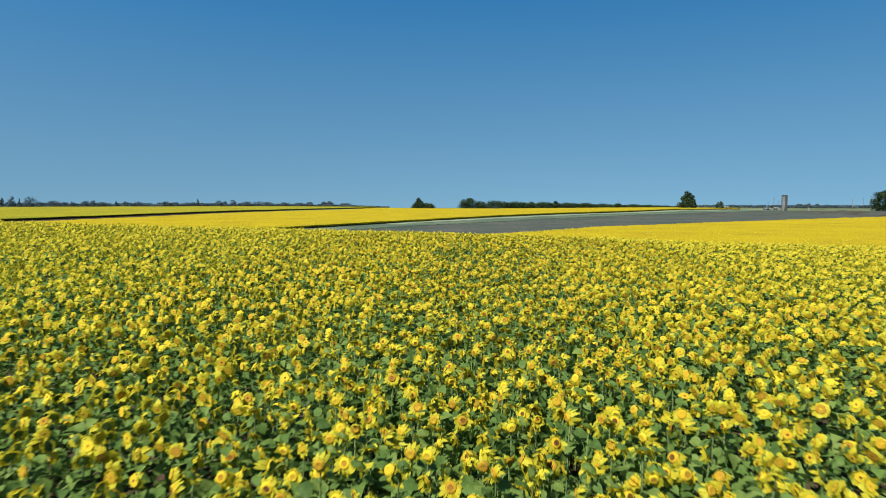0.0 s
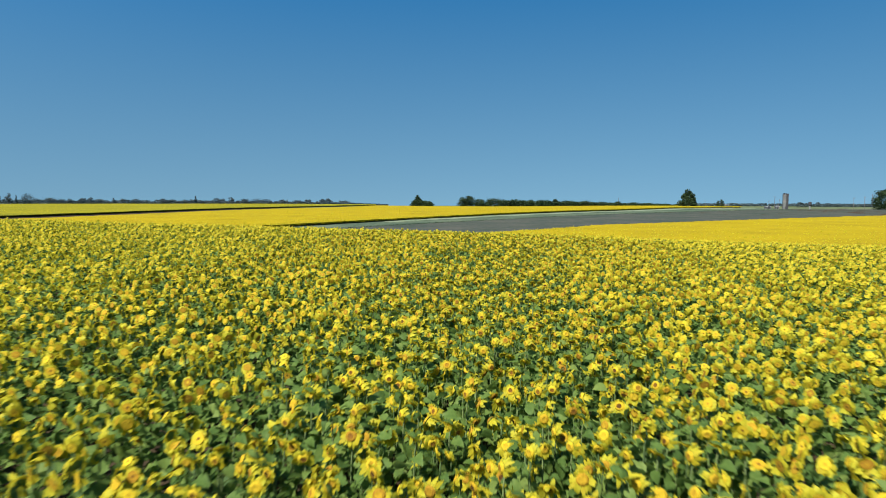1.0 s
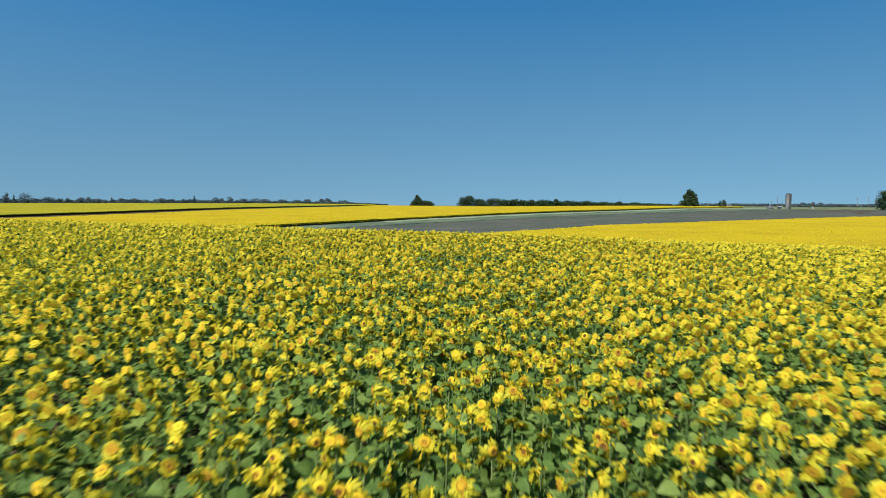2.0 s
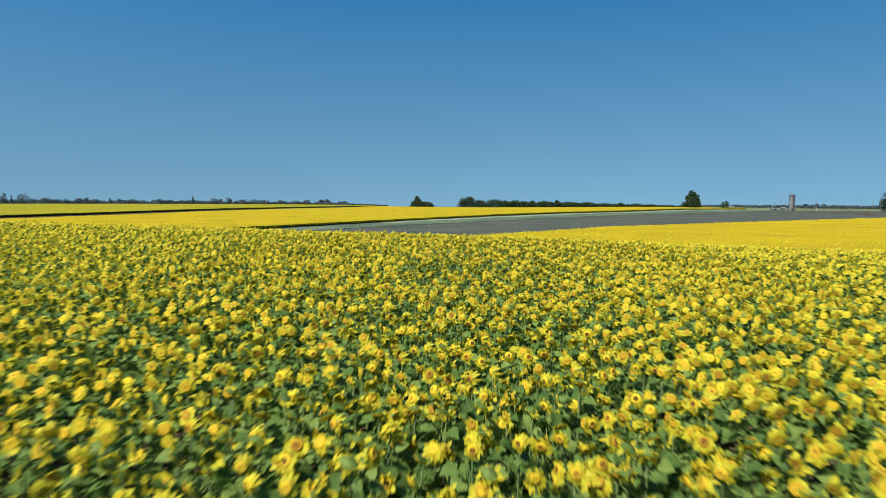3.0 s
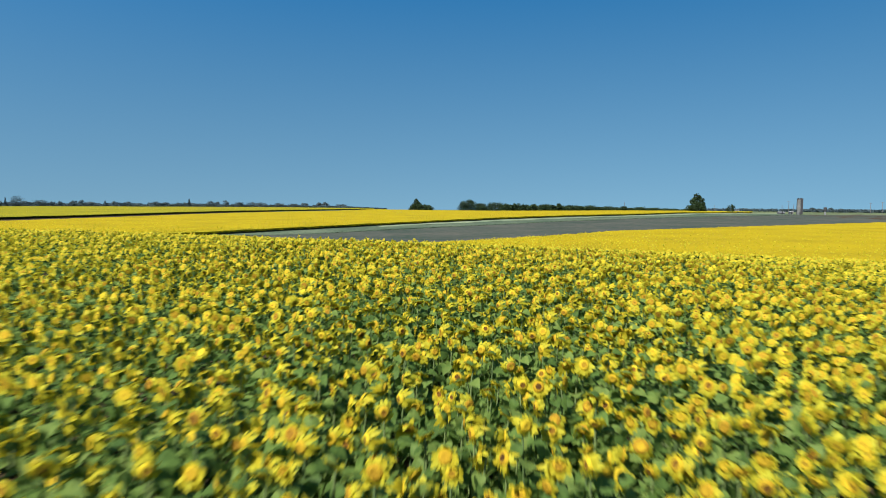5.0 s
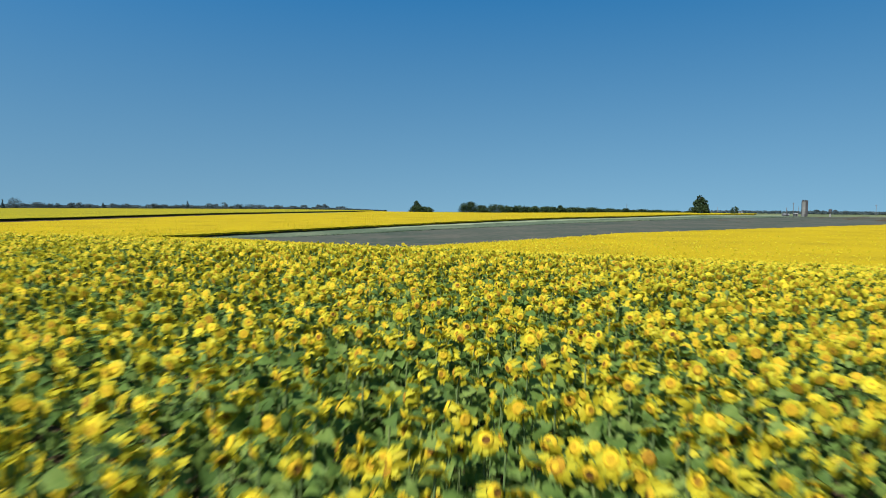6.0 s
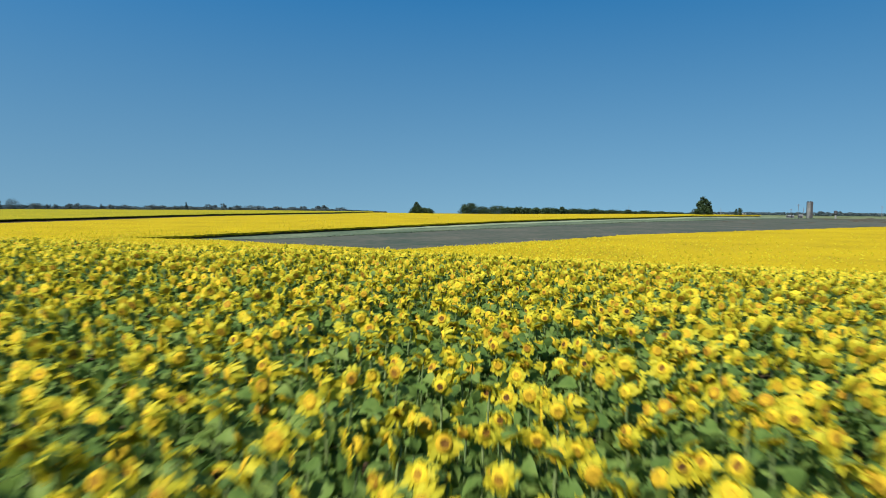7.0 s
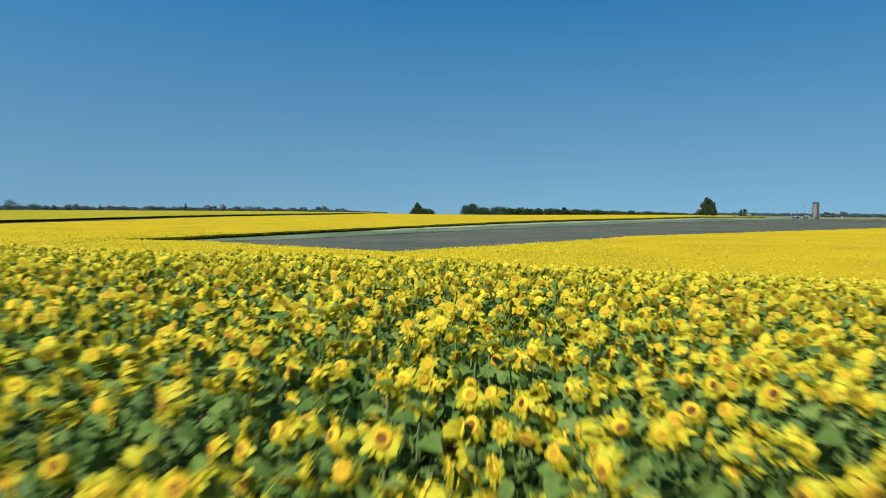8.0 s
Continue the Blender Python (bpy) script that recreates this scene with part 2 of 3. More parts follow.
sheet("fallow_field", between(RIGHT_A, RIGHT_B), np.linspace(0, 1, 40), np.linspace(0, 1, 20), PLOUGHED, "grey-brown bare soil of a fallow field", "field", 0.04, wobble=0.12)
sheet("meadow", lambda u, v: (u, v), np.linspace(-560, 560, 90), np.linspace(455, 700, 40), MEADOW, "dry grass beyond the crops", "meadow", 0.03)

# ---- sunflowers: templates ----
FACE = radians(-46)          # the heads turn towards the morning sun


def leaf_shape(length, width, curl=0.2):
    """A broad heart-shaped blade along +X, folded along its midrib and drooping to the tip."""
    half = ((-0.07, 0.20), (0.08, 0.44), (0.34, 0.49), (0.66, 0.31), (0.88, 0.11))
    rib = ((0.0, 0.0), (0.30, 0.0), (0.64, 0.0), (1.0, 0.0))
    pts = list(rib) + [(x, y) for x, y in half] + [(x, -y) for x, y in half]
    v = np.array([(x * length, y * width, (0.26 * abs(y) + 0.22 * x * (1 - x) - curl * x * x) * length) for x, y in pts])
    t = []
    for k, flip in ((4, 1), (9, -1)):
        for a, b, c in ((0, k + 1, k), (0, 1, k + 1), (1, k + 2, k + 1), (1, 2, k + 2), (2, k + 3, k + 2), (2, k + 4, k + 3), (2, 3, k + 4)):
            t.append((a, b, c)[::flip])
    return v, np.array(t)


def turn_z(a):
    c, s = math.cos(a), math.sin(a)
    return np.array([(c, -s, 0), (s, c, 0), (0, 0, 1)])


def turn_x(a):
    c, s = math.cos(a), math.sin(a)
    return np.array([(1, 0, 0), (0, c, -s), (0, s, c)])


def turn_y(a):
    c, s = math.cos(a), math.sin(a)
    return np.array([(c, 0, s), (0, 1, 0), (-s, 0, c)])


def tube(points, radii, seg=5):
    """A bent tapering tube."""
    v, t = [], []
    for (x, y, z), r in zip(points, radii):
        for k in range(seg):
            a = 2 * math.pi * k / seg
            v.append((x + r * math.cos(a), y + r * math.sin(a), z))
    for i in range(len(points) - 1):
        for k in range(seg):
            a, b = i * seg + k, i * seg + (k + 1) % seg
            t += [(a, b, b + seg), (a, b + seg, a + seg)]
    return np.array(v), np.array(t)


def join_shapes(shapes):
    v, t, n = [], [], 0
    for a, b in shapes:
        v.append(a)
        t.append(b + n)
        n += len(a)
    return np.concatenate(v), np.concatenate(t)


def petals_shape(r, count, rnd, detail=2):
    """Overlapping blunt ray petals in two whorls; the face looks along -Y."""
    out = []
    droop, torn = rnd.uniform(0.05, 0.6), rnd.choice((0.0, 0.04, 0.12, 0.25))
    lean, ragged = rnd.gauss(0.05, 0.36), rnd.uniform(0.16, 0.46)
    for k in range(count):
        a = 2 * math.pi * (k + rnd.uniform(-0.3, 0.3)) / count
        ln = r * rnd.uniform(0.86, 1.08) * (0.9 if k % 2 else 1.0)
        w = r * rnd.uniform(0.18, 0.24) * (26 / count) ** 0.74
        r0 = r * 0.46
        cup = r * (lean + rnd.gauss(0, ragged) + (0.07 if k % 2 else -0.07))
        if detail == 2:
            m1, m2, tw = r0 + (ln - r0) * 0.42, r0 + (ln - r0) * 0.80, rnd.uniform(-0.3, 0.3) * w
            v = np.array([(r0, 0, -w * 0.55), (r0, 0, w * 0.55), (m1, cup * 0.26 - tw, -w), (m1, cup * 0.26 + tw, w), (m2, cup * 0.7 - tw, -w * 0.74), (m2, cup * 0.7 + tw, w * 0.74), (ln, cup * 1.05, 0)])
            t = np.array([(0, 1, 3), (0, 3, 2), (2, 3, 5), (2, 5, 4), (4, 5, 6)])
        elif detail == 1:
            m1 = r0 + (ln - r0) * 0.62
            v = np.array([(r0, 0, -w * 0.6), (r0, 0, w * 0.6), (m1, cup * 0.5, -w), (m1, cup * 0.5, w), (ln, cup, 0)])
            t = np.array([(0, 1, 3), (0, 3, 2), (2, 3, 4)])
        else:
            m1 = r0 + (ln - r0) * 0.6
            v = np.array([(r0 * 0.5, 0, 0), (m1, cup * 0.5, -w), (m1, cup * 0.5, w), (ln, cup, 0)])
            t = np.array([(0, 2, 1), (1, 2, 3)])
        v = v @ turn_y(a).T
        reach = np.hypot(v[:, 0], v[:, 2])
        v[:, 2] -= droop * reach ** 2 / r * 0.5       # petals hang a little
        if rnd.random() > torn:
            out.append((v, t))
    return join_shapes(out)


def disc_shape(r, seg=10):
    """The raised ring of florets round the middle of the head."""
    rings = [(r, 0.01), (r * 0.82, -r * 0.26), (r * 0.5, -r * 0.26)]
    v = [(q * math.cos(2 * math.pi * k / seg), y, q * math.sin(2 * math.pi * k / seg)) for q, y in rings for k in range(seg)]
    t = []
    for i in range(2):
        for k in range(seg):
            a, b = i * seg + k, i * seg + (k + 1) % seg
            t += [(a, b, b + seg), (a, b + seg, a + seg)]
    return np.array(v), np.array(t)


def core_shape(r, seg=8):
    """The hollow middle of the seed disc."""
    v = [(r * 0.52 * math.cos(2 * math.pi * k / seg), -r * 0.262, r * 0.52 * math.sin(2 * math.pi * k / seg)) for k in range(seg)] + [(0, -r * 0.15, 0)]
    return np.array(v), np.array([(k, (k + 1) % seg, seg) for k in range(seg)])


def back_shape(r, seg=9):
    """The green cup of bracts behind the disc."""
    rings = [(r * 1.28, 0.012), (r * 0.9, r * 0.5), (r * 0.3, r * 0.85)]
    v = [(q * math.cos(2 * math.pi * k / seg), y, q * math.sin(2 * math.pi * k / seg)) for i, (q0, y) in enumerate(rings) for k in range(seg)
         for q in [q0 * (1.12 if k % 2 and not i else 1)]]
    t = []
    for i in range(2):
        for k in range(seg):
            a, b = i * seg + k, i * seg + (k + 1) % seg
            t += [(a, b, b + seg), (a, b + seg, a + seg)]
    return np.array(v), np.array(t)


def cone_shape(r, seg, tip=-0.02):
    """A shallow cone, for heads further off."""
    v = [(r * math.cos(2 * math.pi * k / seg), -0.012 if tip < 0 else 0.012, r * math.sin(2 * math.pi * k / seg)) for k in range(seg)] + [(0, tip, 0)]
    return np.array(v), np.array([(k, (k + 1) % seg, seg) for k in range(seg)])


def plant(rnd, detail, full=True):
    """One sunflower as a dict of part name -> list of (verts, tris). detail 2: whole; 1: simpler; 0: far away."""
    top = rnd.gauss(1.48, 0.075)
    r = rnd.uniform(0.092, 0.126) * (1.04, 0.97 if full else 0.94, 1.2)[2 - detail]
    lift = radians(rnd.gauss(9, 27))
    bend = rnd.gauss(0, 0.04)
    neck = np.array((bend, 0.02, top))
    head_rot = turn_z(radians(rnd.gauss(0, 14))) @ turn_x(-lift)
    pv, pt = petals_shape(r, (28, 16 if full else 8, 5)[2 - detail], rnd, 2 if detail == 2 else 1 if detail and full else 0)
    out = {"petals": [(pv @ head_rot.T + neck, pt)]}
    if detail:
        rd = r * rnd.uniform(0.50, 0.62)
        if detail == 2:
            parts = (("disc", disc_shape(rd, 10)), ("disc_centre", core_shape(rd, 8)))
        elif full:
            parts = (("disc", cone_shape(rd, 7, -0.25 * rd)), ("disc_centre", cone_shape(rd * 0.5, 5, -0.30 * rd)))
        else:
            parts = (("disc", cone_shape(rd * 0.8, 5, -0.25 * rd)),)
        for name, (dv, dt) in parts:
            out[name] = [(dv @ head_rot.T + neck, dt)]
    if detail and full:
        bv, bt = back_shape(r * 0.52, 7) if detail == 2 else cone_shape(r * 0.6, 5, r * 0.5)
        out["head"] = [(bv @ head_rot.T + neck, bt)]
        back = head_rot @ np.array((0, r * 0.4, 0)) + neck
        pts = [(0, 0, 0), (bend * 0.4, 0.02, 0.7), (bend * 0.8, 0.05, top - 0.16), (bend, 0.07, top - 0.05), tuple(back)]
        if detail == 1:
            pts = [pts[2], pts[4]]
        out["stem"] = [tube(pts, [0.014, 0.013, 0.011, 0.010, 0.009][:len(pts)], 4 if detail == 2 else 3)]
    leaves = []
    count = (10, 8 if full else 3, 0)[2 - detail]
    a = rnd.uniform(0, 6.28)
    for k in range(count):
        a += 2.4 + rnd.uniform(-0.4, 0.4)
        s = k / max(1, count - 1)
        z = top - 0.14 - 0.46 * s ** 1.15 + rnd.uniform(-0.04, 0.04)
        ln = (0.125 + 0.075 * min(1, s * 2.5)) * rnd.uniform(0.78, 1.18) * (1.0 if detail == 2 else 1.08 if full else 1.35)
        reach = 0.05 + 0.17 * min(1, s * 1.7) * rnd.uniform(0.5, 1.15)
        wide = ln * rnd.uniform(0.86, 1.05)
        if detail == 2:
            v, t = leaf_shape(ln, wide, rnd.uniform(0.05, 0.4))
        else:
            sag = -rnd.uniform(0.05, 0.35) * ln
            flat = np.array([(0, 2, 1), (0, 3, 2)])
            v, t = np.array([(0, 0, 0), (ln * 0.3, wide * 0.48, 0.04), (ln, 0, sag), (ln * 0.3, -wide * 0.48, 0.04), (ln * 0.45, 0, 0)]), np.array([(0, 4, 1), (1, 4, 2), (0, 3, 4), (4, 3, 2)]) if full else flat
        rot = turn_z(a) @ turn_y(radians(rnd.gauss(14, 27))) @ turn_x(radians(rnd.gauss(0, 27)))
        at = turn_z(a) @ np.array((reach, 0, 0)) + np.array((0, 0.03, z))
        v = v @ rot.T + at
        if detail == 2:   # leaf stalk
            p0, p1 = np.array((0.0, 0.03, z - 0.05)), at
            side = turn_z(a) @ np.array((0, 0.005, 0))
            v2, t2 = np.array([p0 - side, p0 + side, p1 + side, p1 - side]), np.array([(0, 1, 2), (0, 2, 3)])
            v, t = join_shapes([(v, t), (v2, t2)])
        leaves.append((v, t))
    if leaves:
        out["leaf"] = leaves
    return out


MATS = {"petals": PETAL, "disc": DISC, "disc_centre": CORE, "head": LEAF, "stem": STEM, "leaf": LEAF}
ORDER = [PETAL, DISC, LEAF, STEM, CORE]


def whole(p):
    """All parts of a plant as one shape, with a material number for each triangle."""
    v, t, m, n = [], [], [], 0
    for name, shapes in p.items():
        for a, b in shapes:
            v.append(a)
            t.append(b + n)
            m.append(np.full(len(b), ORDER.index(MATS[name])))
            n += len(a)
    return np.concatenate(v), np.concatenate(t), np.concatenate(m)


def scatter(step, x0, x1, y0, y1, keep):
    """Plants sown about one to a cell, with uneven places."""
    X, Y = np.meshgrid(np.arange(x0, x1, step), np.arange(y0, y1, step))
    X, Y = X.ravel(), Y.ravel()
    X = X + rng.uniform(-0.55, 0.55, X.shape) * step
    Y = Y + rng.uniform(-0.55, 0.55, Y.shape) * step
    k = keep(X, Y)
    return X[k], Y[k]


def crop(name, kinds, X, Y, label, lift=0.0, spread_deg=52, sizes=(0.84, 1.16)):
    """Many plants joined into one mesh."""
    Z = land(X, Y) + lift
    n = len(X)
    pick = rng.integers(0, len(kinds), n)
    ang = FACE + np.radians(rng.normal(0, spread_deg, n))
    size = rng.uniform(*sizes, n)
    tall = rng.normal(1.0, 0.035, n)
    V, T, M, base = [], [], [], 0
    for k, (v, t, m) in enumerate(kinds):
        i = np.where(pick == k)[0]
        if not len(i):
            continue
        c, s = np.cos(ang[i])[:, None], np.sin(ang[i])[:, None]
        x, y, z = v[None, :, 0] * size[i][:, None], v[None, :, 1] * size[i][:, None], v[None, :, 2] * tall[i][:, None]
        W = np.stack([x * c - y * s + X[i][:, None], x * s + y * c + Y[i][:, None], z + Z[i][:, None]], 2)
        V.append(W.reshape(-1, 3))
        T.append((t[None] + (np.arange(len(i)) * len(v))[:, None, None]).reshape(-1, 3) + base)
        M.append(np.tile(m, len(i)))
        base += len(i) * len(v)
    me = tri_mesh(name, np.concatenate(V), np.concatenate(T), ORDER, np.concatenate(M), True)
    return tagged(new(name, me), label, "sunflowers", kind="stuff")


rnd = random.Random(11)
FULL = [plant(rnd, 2) for _ in range(12)]
MID = [whole(plant(rnd, 1)) for _ in range(14)]
THIN = [whole(plant(rnd, 1, False)) for _ in range(14)]
FAR = [whole(plant(rnd, 0)) for _ in range(12)]
FULL_W = [whole(p) for p in FULL]


def off_path(X, Y):
    """Distance from the line of flight in plan."""
    u = np.clip(Y / 40, 0, 1.05)
    return np.hypot(X - 2.6 * u, Y - 40 * u)


def seen(X, Y, slack=3):
    return (np.abs(X) < 0.73 * Y + slack) | (np.abs(X - 2.5) < 3)


def lane(X, Y):
    """The strip right under the flight, where plants are told apart one by one."""
    return (np.abs(X - 0.07 * Y) < 0.5) & (Y > 5.5) & (Y < 41)


STEP = 0.312
X, Y = scatter(STEP, -52, 48, -1.6, 60, lambda x, y: seen(x, y) & (y < 62 - 0.12 * x))
d, ln = off_path(X, Y), lane(X, Y)
LANE = list(zip(X[ln], Y[ln]))
m = (d < 3.0) & ~ln
crop("sunflower_crop", FULL_W, X[m], Y[m], "dense yellow sunflowers in full bloom with broad green leaves")
TX, TY = scatter(0.30, -52, 48, 1.5, 62, lambda x, y: seen(x, y) & (y < 62 - 0.12 * x) & (off_path(x, y) >= 10.5))
crop("sunflower_crop", THIN, TX, TY, "dense yellow sunflowers in full bloom further off")
m = (d >= 3.0) & (d < 10.5) & ~ln
crop("sunflower_crop", MID, X[m], Y[m], "dense yellow sunflowers in full bloom over the crest")


# the same crop goes on beside and behind the flight: a leafy canopy with fewer heads
LINE = np.array([(-205, 88), (-78, 73), (-42, 69), (-6, 65), (15, 66), (46, 70), (88, 92), (140, 115), (215, 140)], float)     # where the crop dips out of sight


def beside(side):
    def fn(u, v):
        inner = np.where(v > 1.0, 0.73 * v + 2.6, 0.0)
        x = side * (inner + (400 - inner) * u ** 2.2)
        return x, v + np.clip((v - 40) / 24, 0, 1) * (np.interp(x, LINE[:, 0], LINE[:, 1]) - 64.3)
    return fn


rows_y = np.concatenate([-np.geomspace(300, 42, 24), np.arange(-40, 0.7, 1.2), np.arange(1.2, 64, 1.2), [64]])
for side in (-1, 1):
    sheet("sunflower_field", beside(side), np.linspace(0, 1, 110), rows_y, LEAFY, "green leaf canopy of the crop flecked with yellow heads", "sunflowers", 1.0, wobble=0.3)
X, Y = scatter(0.58, -66, 66, -24, 70, lambda x, y: ((np.abs(x) > 0.73 * np.maximum(y, 0) + 3.1) | (y < 1.2)) & (y < np.interp(x, LINE[:, 0], LINE[:, 1]) - 1) & (rng.random(x.shape) < np.clip((72 - np.hypot(x, y)) / 30, 0, 1)))
crop("sunflower_crop", FAR, X, Y, "yellow sunflowers beside the line of flight", sizes=(1.0, 1.3))


def before_edge(x, y):
    """Inside the crop in front of the fallow ground and of the crop across the dip."""
    return y < np.where(x < NEAR_EDGE[0, 0], 152 + 0.154 * (x + 205), np.interp(x, NEAR_EDGE[:, 0], NEAR_EDGE[:, 1])) - 1.5


X, Y = scatter(0.58, -150, 200, 56, 280, lambda x, y: before_edge(x, y) & (rng.random(x.shape) < np.interp(x, (0, 40), (1.0, 0.14)) * np.exp(-np.clip(y - 92, 0, None) / np.where(x < 20, 90, 90 - 1.3 * np.clip(x - 20, 0, 45)))) & (np.abs(x) < 0.76 * y + 6) & (y >= 62 - 0.12 * x) & ((y > 98 - 0.12 * x) | (rng.random(x.shape) < 0.4)))
crop("sunflower_crop", FAR, X, Y, "distant yellow sunflowers on the slope behind the crest", sizes=(0.9, 1.15))
CREST = np.array([(-78, 73), (-42, 69), (-6, 65), (15, 66), (46, 70), (88, 92), (140, 115), (215, 140)], float)
LEFT_LOW, LEFT_TOP = np.array([(-205, 88), (-78, 73)], float), np.array([(-205, 151), (-71, 174)], float)
sheet("sunflower_field", between(LEFT_LOW, LEFT_TOP), np.linspace(0, 1, 70), np.linspace(0, 1, 60), CANOPY, "yellow-green canopy of the crop beyond the crest", "sunflowers", 1.1, wobble=0.2)
sheet("sunflower_field", between(CREST, NEAR_EDGE), np.linspace(0, 1, 160), np.linspace(0, 0.995, 90), CANOPY, "yellow-green canopy of the crop beyond the crest", "sunflowers", 1.22, wobble=0.2)

# ---- the two crops across the dip: a bumpy canopy with real heads over it and a front coloured dark for shade ----


def far_crop(front, back, nu, nv, heads, bare, label, mat=CANOPY):
    fn = between(front, back)
    top = sheet("sunflower_field", fn, np.linspace(0, 1, nu), np.linspace(0, 1, nv), mat, label, "sunflowers", 1.05, wobble=0.2)
    u = np.linspace(0, 1, 400)
    x, y = along(front, u)
    x, y = x + rng.normal(0, 0.12, 400), y + rng.normal(0, 0.12, 400)
    z = land(x, y)
    mid = z + bare + rng.uniform(-0.15, 0.15, 400)
    i = np.arange(399)
    t = np.concatenate([np.stack([i, i + 1, i + 401], 1), np.stack([i, i + 401, i + 400], 1)])
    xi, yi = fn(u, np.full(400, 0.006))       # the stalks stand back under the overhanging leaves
    # the stalks are one solid sheet, coloured dark for the shade between them
    for nm, px, py, lo, hi, mt, lb in (("stalks", xi, yi, z - 0.2, z + 1.0, STALKS, "stalks along the field edge, shade put into their dark colour"),
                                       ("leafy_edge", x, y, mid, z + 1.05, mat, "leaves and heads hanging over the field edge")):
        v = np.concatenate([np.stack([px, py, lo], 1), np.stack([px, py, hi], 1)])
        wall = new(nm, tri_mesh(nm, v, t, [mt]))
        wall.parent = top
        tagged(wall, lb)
    uu, vv = rng.random(heads), rng.random(heads) ** 1.6
    X, Y = fn(uu, vv)
    crop("sunflower_crop", FAR_HEADS, X, Y, "far yellow sunflower heads above their canopy", sizes=(1.0, 1.5), lift=-0.32)
    uu, vv = rng.random(heads // 8), rng.random(heads // 8) * 0.012
    X, Y = fn(uu, vv)
    crop("sunflower_crop", FAR, X, Y, "yellow sunflowers along the edge of a far field", sizes=(1.0, 1.3), lift=-0.32)
    return top


def heads_only(p):
    return whole({k: p[k] for k in ("petals",)})


rnd2 = random.Random(5)
FAR_HEADS = [heads_only(plant(rnd2, 0)) for _ in range(8)]
BACK_2 = np.array([(-205, 150), (-170, 205), (-156, 236), (-138, 288), (-116, 370), (-70, 486), (-57, 545), (60, 505), (200, 522), (234, 497)], float)
BACK_3 = np.array([(-520, 400), (-500, 470), (-470, 540), (-430, 590), (-214, 590), (-120, 590), (-62, 588)], float)
far_crop(FRONT, BACK_2, 120, 120, 10000, 0.62, "wide yellow sunflower field beyond the fallow strip")
far_crop(GAP, BACK_3, 90, 90, 5500, 0.72, "greenish-yellow sunflower field reaching the skyline", LIME_CANOPY)

# ---- trees ----


def crown_mesh(name, rnd_np, blobs, count, leaf):
    """Many small leaf blades on the skin of uneven clumps; blobs: rows of x, y, z, radius, flattening."""
    blobs = np.array(blobs, float)
    share = blobs[:, 3] ** 2
    pick = rnd_np.choice(len(blobs), count, p=share / share.sum())
    d = rnd_np.normal(size=(count, 3))
    d /= np.linalg.norm(d, axis=1)[:, None]
    rad = blobs[pick, 3] * rnd_np.uniform(0.2, 1.08, count) ** 0.6
    c = blobs[pick, :3] + d * rad[:, None] * np.stack([np.ones(count), np.ones(count), blobs[pick, 4]], 1)
    a = rnd_np.normal(size=(count, 3))
    a /= np.linalg.norm(a, axis=1)[:, None]
    b = np.cross(a, d + 0.3 * rnd_np.normal(size=(count, 3)))
    b /= np.linalg.norm(b, axis=1)[:, None] + 1e-6
    s = leaf * rnd_np.uniform(0.6, 1.3, count)[:, None]
    v = np.stack([c - a * s, c + b * s * 0.6, c + a * s, c - b * s * 0.6], 1).reshape(-1, 3)
    i = np.arange(count)[:, None] * 4
    t = np.concatenate([i + (0, 1, 2), i + (0, 2, 3)])
    return v, t


def tree(x, y, top, width, shape, label, mat, count=420, leaf=0.45, seed=1):
    """shape: round, cone or bush. top is the height over the ground."""
    r = np.random.default_rng(seed)
    ob = thing("tree" if shape != "bush" else "bush", x, y, label, "tree" if shape != "bush" else "bush")
    bm = bmesh.new()
    foot = top * (0.10 if shape != "bush" else 0.06)
    trunk_r = 0.02 * top + 0.05
    rod(bm, (0, 0, -0.5), (0.02 * top, 0, top * 0.55), trunk_r, trunk_r * 0.45)
    rod(bm, (0.02 * top, 0, top * 0.5), (0, 0, top * 0.9), trunk_r * 0.45, trunk_r * 0.12, 6)
    for k in range(6):
        a = r.uniform(0, 6.28)
        z0 = top * r.uniform(0.25, 0.6)
        rod(bm, (0.01 * top, 0, z0), (math.cos(a) * width * 0.32, math.sin(a) * width * 0.32, z0 + top * 0.18), trunk_r * 0.35, trunk_r * 0.1, 5)
    part("trunk", bm, BARK, ob)
    blobs = []
    n = 15
    for k in range(n):
        s = (k + 0.5) / n
        z = foot + (top - foot) * s
        if shape == "cone":
            reach = width * 0.5 * (1 - s) ** 0.75 * (0.55 if s < 0.06 else 1)
        elif shape == "pyramid":
            reach = width * 0.5 * (1 - s) ** 0.5 * (0.8 if s < 0.08 else 1)
        elif shape == "bush":
            reach = width * 0.5 * math.sqrt(max(0.04, 1 - s * s))
        else:
            reach = width * 0.5 * math.sqrt(max(0.05, 1 - (2 * s - 0.85) ** 2 / 1.35))
        for q in range(3):
            a = r.uniform(0, 6.28)
            m = reach * r.uniform(0.3, 0.78)
            size = max(0.35, reach * r.uniform(0.3, 0.5))
            blobs.append((math.cos(a) * m, math.sin(a) * m, min(z, top - size * 0.8), size, r.uniform(0.6, 0.95)))
    v, t = crown_mesh("crown", r, blobs, count, leaf)
    crown = new("crown", tri_mesh("crown", v, t, [mat]))
    crown.parent = ob
    return ob


